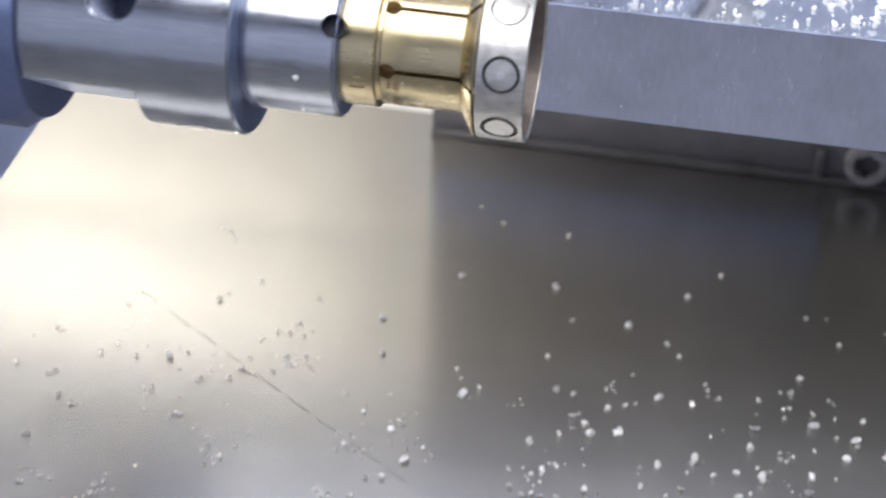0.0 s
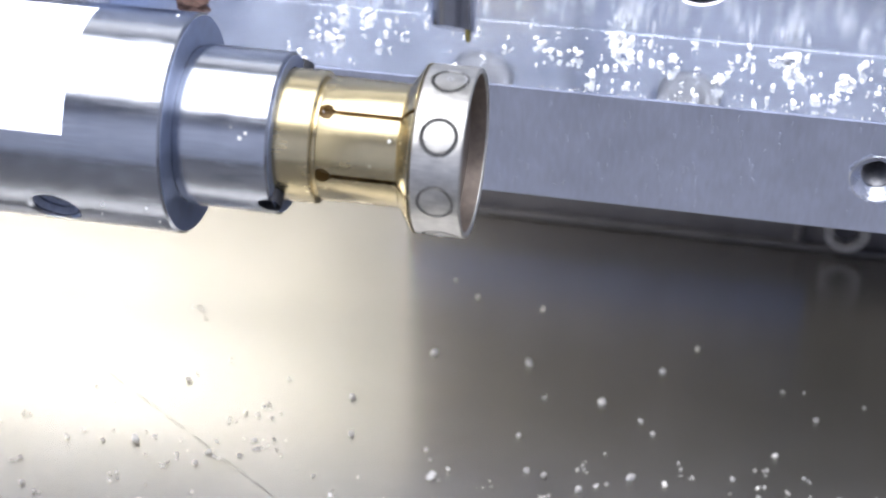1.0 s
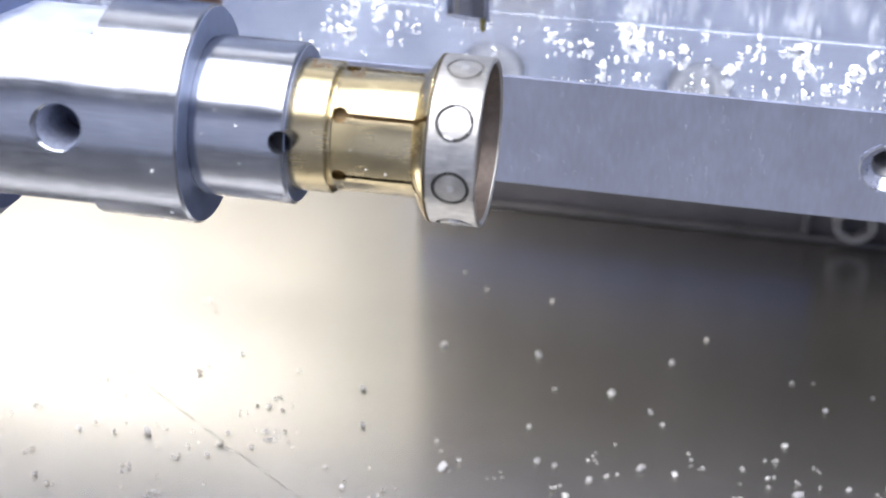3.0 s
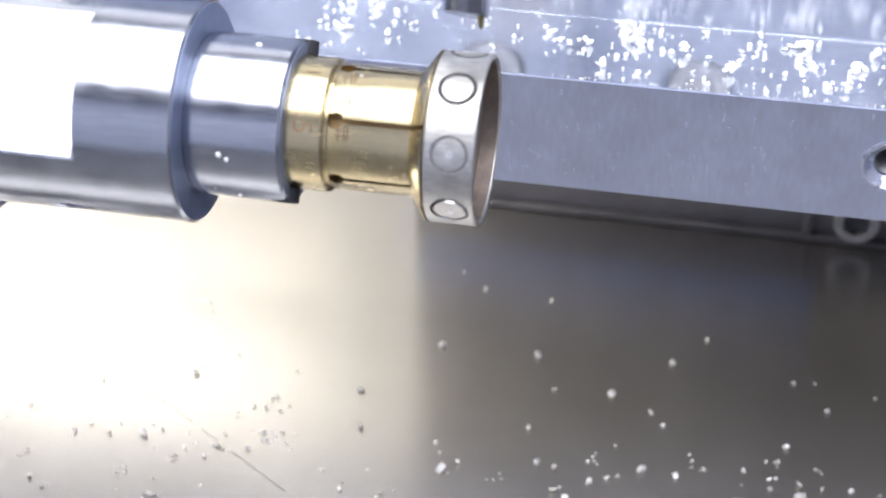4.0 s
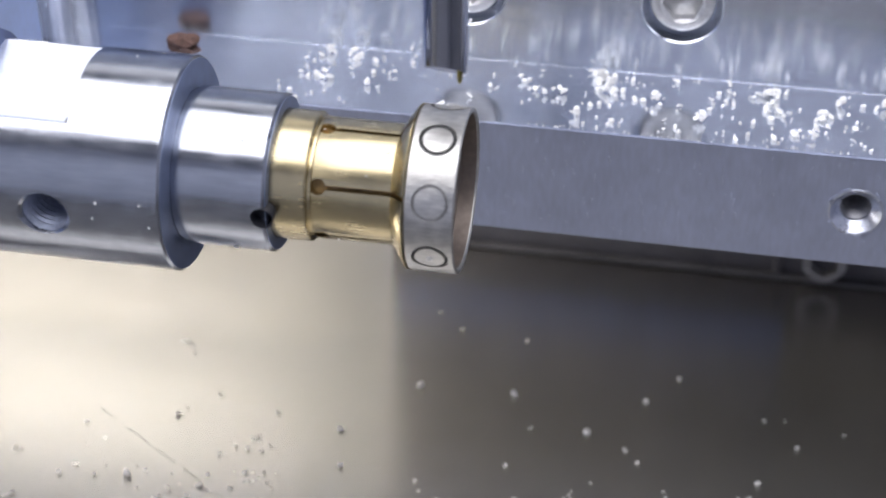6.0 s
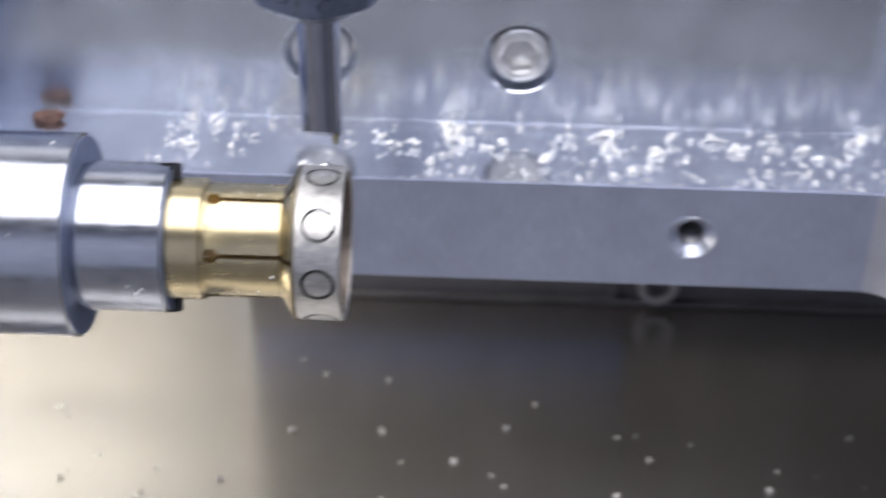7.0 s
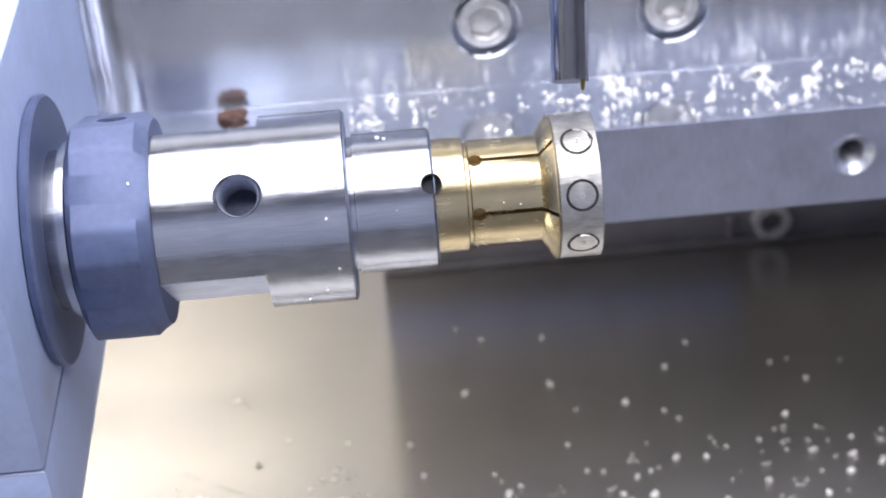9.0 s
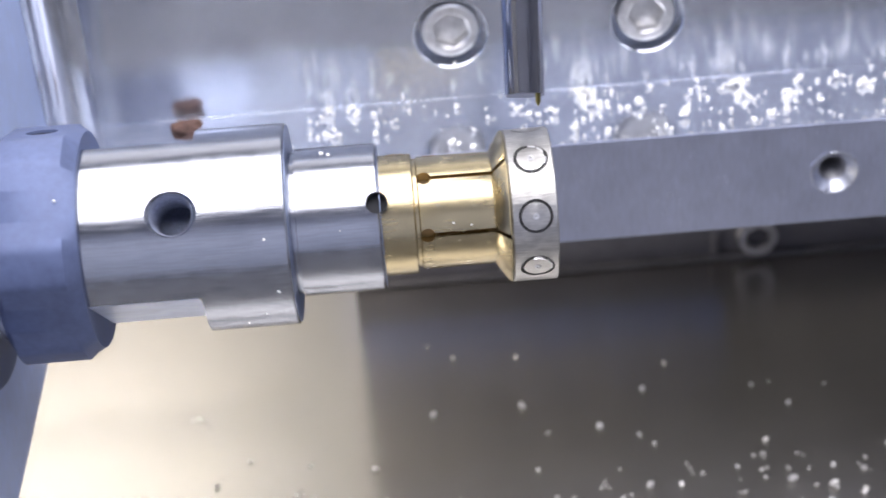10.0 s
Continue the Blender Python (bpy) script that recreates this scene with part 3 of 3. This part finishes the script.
def shavings(name, spots, label, seed, mat=CHIP, round_share=0.6, group=""):
    """Crumbs and curled flakes of cut metal: (x, y, z, size). With a group it is one countable thing, laid on its lowest point."""
    rnd = random.Random(seed)
    verts, faces = [], []
    lump, sides = crumb()
    for x, y, z, s in spots:
        base = len(verts)
        turn = Euler([rnd.uniform(-0.8, 0.8), rnd.uniform(-0.8, 0.8), rnd.uniform(0, 6.28)]).to_matrix()
        if rnd.random() < round_share:
            shift = Vector((rnd.uniform(0, 90), 0, 0))
            axes = Vector((rnd.uniform(0.36, 0.62), rnd.uniform(0.30, 0.46), rnd.uniform(0.26, 0.42))) * s
            for c in lump:
                q = c * (1 + 0.45 * noise.noise(c * 1.6 + shift))
                verts.append(Vector((x, y, z + 0.28 * s)) + turn @ Vector((q.x * axes.x, q.y * axes.y, q.z * axes.z)))
            faces += [tuple(base + i for i in f) for f in sides]
            continue
        m = Matrix.Translation((x, y, z + 0.30 * s)) @ turn.to_4x4()
        n, bend, wide = rnd.randint(3, 5), rnd.uniform(0.6, 2.6), rnd.uniform(0.35, 0.8)
        for k in range(n + 1):
            a = bend * (k / n - 0.5)
            cx, cz = s * math.sin(a) / max(bend, 0.3), s * (1 - math.cos(a)) / max(bend, 0.3)
            w = s * wide * 0.5 * (0.55 + rnd.random() * 0.6)
            for yy, zz in ((-w, 0.0), (w, rnd.uniform(-0.1, 0.1) * s), (w, 0.16 * s), (-w, 0.16 * s)):
                verts.append(m @ Vector((cx, yy, cz + zz)))
        for k in range(n):
            p, q = base + 4 * k, base + 4 * k + 4
            for e in range(4):
                faces.append((p + e, p + (e + 1) % 4, q + (e + 1) % 4, q + e))
        faces.append((base, base + 1, base + 2, base + 3))
        e = base + 4 * n
        faces.append((e + 3, e + 2, e + 1, e))
    if group:
        drop = min(v.z for v in verts) - spots[0][2]
        verts = [v - Vector((0, 0, drop)) for v in verts]
    me = bpy.data.meshes.new(name)
    me.from_pydata([v * MM for v in verts], [], faces)
    me.materials.append(mat)
    return tagged(new(name, me), label, "shaving" if group else "shavings", group, "" if group else "stuff")


HEAPS = ((-33.4, 62.5, 9, 1.5), (-29.4, 62.3, 8, 1.3), (-33, 54, 5, 1.3), (-25.2, 53.7, 5, 1.3), (12.4, 61.6, 30, 2.4), (13.8, 58.2, 10, 1.6), (40.8, 61, 16, 1.8),
         (40.5, 57.3, 9, 1.3), (48.7, 56.8, 7, 1.2), (47.3, 52.1, 5, 1.1), (29.5, 51.9, 7, 1.2), (51.6, 60.5, 6, 1.2), (58.3, 60.7, 8, 1.6), (5.4, 55.8, 7, 2.2),
         (9.7, 49.8, 4, 0.9), (-12.3, 47.8, 5, 1.8), (62.7, 57.8, 7, 2.0), (21.7, 56.3, 5, 1.4), (74, 58, 6, 3.0), (84, 61, 8, 3.0))


def scatter():
    rnd = random.Random(11)
    spots = [(-67.7, 30.8, 1.2), (-53.5, 30.3, 1.1), (-29.5, 39.7, 1.5), (-49.9, 41.5, 0.8), (-31.8, 49.4, 1.1), (-46.4, 34.9, 1.0), (-83.8, 16.7, 1.0), (-79.8, 43.1, 0.9),
             (-13.9, 82.9, 0.9), (-0.3, 81.5, 0.9), (30.6, 75.3, 1.0), (24.6, 67.2, 1.5), (14.3, 56.6, 1.8), (3.9, 55.9, 1.2),
             (24.4, 50.0, 1.2), (53.5, 59.1, 1.2), (-31.5, 49.3, 1.2), (-56.8, 54.9, 0.9), (-67.5, 30.6, 1.6)]
    while len(spots) < 1250:
        x, y = rnd.uniform(-95, 98), rnd.uniform(-40, 92)
        crowd = max(0.0, min(1.0, (60 - y) / 40)) ** 1.2 * (0.30 + 0.80 * max(0, min(1, (x + 30) / 80)))
        crowd = max(crowd, 0.75 * math.exp(-((x + 53) / 22) ** 2 - ((y - 34) / 11) ** 2))
        crowd = max(crowd, 0.02) * (0.5 + noise.noise(Vector((x / 16, y / 16, 3))) * 1.2)
        if rnd.random() < crowd:
            spots.append((x, y, rnd.choice((0.4, 0.5, 0.6, 0.75, 0.9, 1.1) if x < -25 else (0.6, 0.75, 0.9, 1.1, 1.4, 1.8))))
            if rnd.random() < 0.25:
                for _ in range(rnd.randint(1, 4)):
                    spots.append((x + rnd.gauss(0, 1.2), y + rnd.gauss(0, 1.2), rnd.uniform(0.3, 0.8)))
    # the lone and the largest ones are things of their own
    large = spots[:19] + [p for p in spots[19:] if p[2] > 1.75]
    spots = [p for p in spots[19:] if p[2] <= 1.75]
    for k, (x, y, s) in enumerate(large):
        shavings("metal_shaving", [(x, y, Z_SHEET, s * 1.1)], "small metal shaving lying on the steel tray, darkened for weaker light", 300 + k, CHIP_SHADED, 0.85, "tray shavings")
    shavings("tray_shavings", [(x, y, Z_SHEET, s * 1.1) for x, y, s in spots], "small metal shavings scattered on the tray, darkened for weaker light", 5, CHIP_SHADED, 0.85)
    spots = []
    # heaps against the wall
    for hx, hy, count, reach in HEAPS:
        for _ in range(count):
            d = abs(rnd.gauss(0, 0.6))
            a = rnd.uniform(0, 6.28)
            spots.append((hx + reach * d * math.cos(a), min(Y_WALL - 0.7, hy + reach * 0.8 * d * math.sin(a)), Z_LEDGE + 0.15 + max(0, 1.6 - 1.5 * d) * rnd.random(), rnd.uniform(0.8, 1.7)))
    # one caught in the gap round a screw
    spots += [(-10.4, Y_WALL + 0.5, -12.0, 1.0), (-10.2, Y_WALL + 0.3, -11.4, 0.7)]
    # fine burrs along the ledge's front edge
    for _ in range(80):
        spots.append((rnd.uniform(2, 88), Y_FACE + rnd.uniform(0.35, 1.2), Z_LEDGE + 0.13, rnd.uniform(0.18, 0.42)))
    while len(spots) < 560:
        x, y = rnd.uniform(-42, 98), rnd.uniform(Y_FACE + 1, Y_WALL - 0.8)
        crowd = 0.30 + noise.noise(Vector((x / 9, y / 9, 8))) * 0.7
        crowd *= 1.0 if x > 0 else 0.4
        if rnd.random() < crowd:
            spots.append((x, y, Z_LEDGE + 0.15, rnd.choice((0.35, 0.45, 0.6, 0.75, 1.0, 1.3))))
            if rnd.random() < 0.15:
                for _ in range(rnd.randint(1, 3)):
                    spots.append((x + rnd.gauss(0, 1.0), min(Y_WALL - 0.6, y + rnd.gauss(0, 1.0)), Z_LEDGE + 0.15 + rnd.uniform(0, 1.0), rnd.uniform(0.5, 1.15)))
    shavings("ledge_shavings", spots, "heaped bright metal shavings on the ledge", 6, CHIP, 0.75)


scatter()


def slivers():
    """Fine slivers and dried droplets that cling to the bridge's front."""
    rnd = random.Random(31)
    bm = bmesh.new()
    for _ in range(110):
        x, z = rnd.uniform(-5, 80), rnd.uniform(Z_BOT + 0.8, Z_LEDGE - 0.6)
        if math.hypot(x - 55, z + 28.4) < 5.5:
            continue
        w, h = rnd.uniform(0.06, 0.2), rnd.uniform(0.15, 0.8)
        own = box(-w, w, -0.06, 0.0, -h, h, 0.03)
        bmesh.ops.transform(own, matrix=pose(x, Y_FACE - 0.005, z, 0, rnd.uniform(-14, 14)), verts=own.verts)
        join(bm, own)
    # burrs thrown up round the threaded hole
    for _ in range(14):
        at, w = rnd.uniform(0, 360), rnd.uniform(0.25, 0.7)
        own = box(-w, w, -0.12, 0.0, -0.22, 0.22, 0.05)
        bmesh.ops.transform(own, matrix=pose(55 + 4.5 * math.cos(radians(at)), Y_FACE - 0.01, -28.4 + 4.5 * math.sin(radians(at)), 0, 90 - at + rnd.uniform(-25, 25)), verts=own.verts)
        join(bm, own)
    tagged(part("clinging_slivers", bm, FILM), "fine metal slivers clinging to the bridge's front", "slivers", kind="stuff")


slivers()


def stuck():
    """A few flakes that cling to the turning arbor."""
    rnd = random.Random(21)
    bm = bmesh.new()
    # the larger ones: place along the axis, turn, radius there and size
    spots = [(-28.2, 304.4, 10.66, 0.42), (-27.5, 300.5, 10.66, 0.36), (-9.7, 295.3, 8.1, 0.34), (-45.7, 349.5, 14.56, 0.30), (-32.4, 127.1, 10.66, 0.55), (-31.4, 130, 10.66, 0.40), (-40.6, 197.7, 14.56, 0.32),
             (-68.2, 170.7, 16.6, 0.30), (-69.8, 153.3, 16.6, 0.28), (-30.8, 171.3, 10.66, 0.25), (-39.4, 229.6, 14.56, 0.30), (-29.5, 40, 10.66, 0.5), (-14.5, 203, 8.1, 0.2), (-12.0, 206, 8.1, 0.2)]
    for _ in range(22):
        x, a = rnd.uniform(-48, -9), rnd.uniform(0, 360)
        r = 14.56 if x < -37.8 else 10.66 if -36 < x < -25.5 else 8.7 if -24.4 < x < -20 else 8.1 if -19 < x < -8.8 else None
        if r:
            spots.append((x, a, r, rnd.uniform(0.10, 0.2)))
    for x, a, r, size in spots:
        own = bmesh.new()
        bmesh.ops.create_icosphere(own, subdivisions=1, radius=0.7 * size)
        for v in own.verts:
            v.co = Vector((v.co.x * rnd.uniform(0.6, 1.5), v.co.y * rnd.uniform(0.6, 1.5), v.co.z * 0.7))
        bmesh.ops.transform(own, matrix=outward(x, a, r + 0.1 * size), verts=own.verts)
        join(bm, own)
    tagged(part("clinging_flakes", bm, CHIP, ARBOR, smooth=10), "tiny bright flakes clinging to the arbor", kind="stuff")


stuck()


# ---------------------------------------------------------------- what moves
def motions():
    turn = [(0, 141.4), (0.5, 173.0), (1, 207.6), (1.5, 241.1), (2, 274.6), (2.5, 308.2), (3.25, 358.0), (4, 407.5), (4.5, 441.4), (5, 473.0),
            (5.75, 523.5), (6.5, 574.0), (7, 608.0), (7.5, 640.5), (8, 671.5), (8.15, 676.4), (9, 676.6), (10, 676.6)]
    rows = [(t, pose(0, 0, 0, a)) for t, a in turn]
    walk(ARBOR, rows)
    walk(RING, rows)


motions()
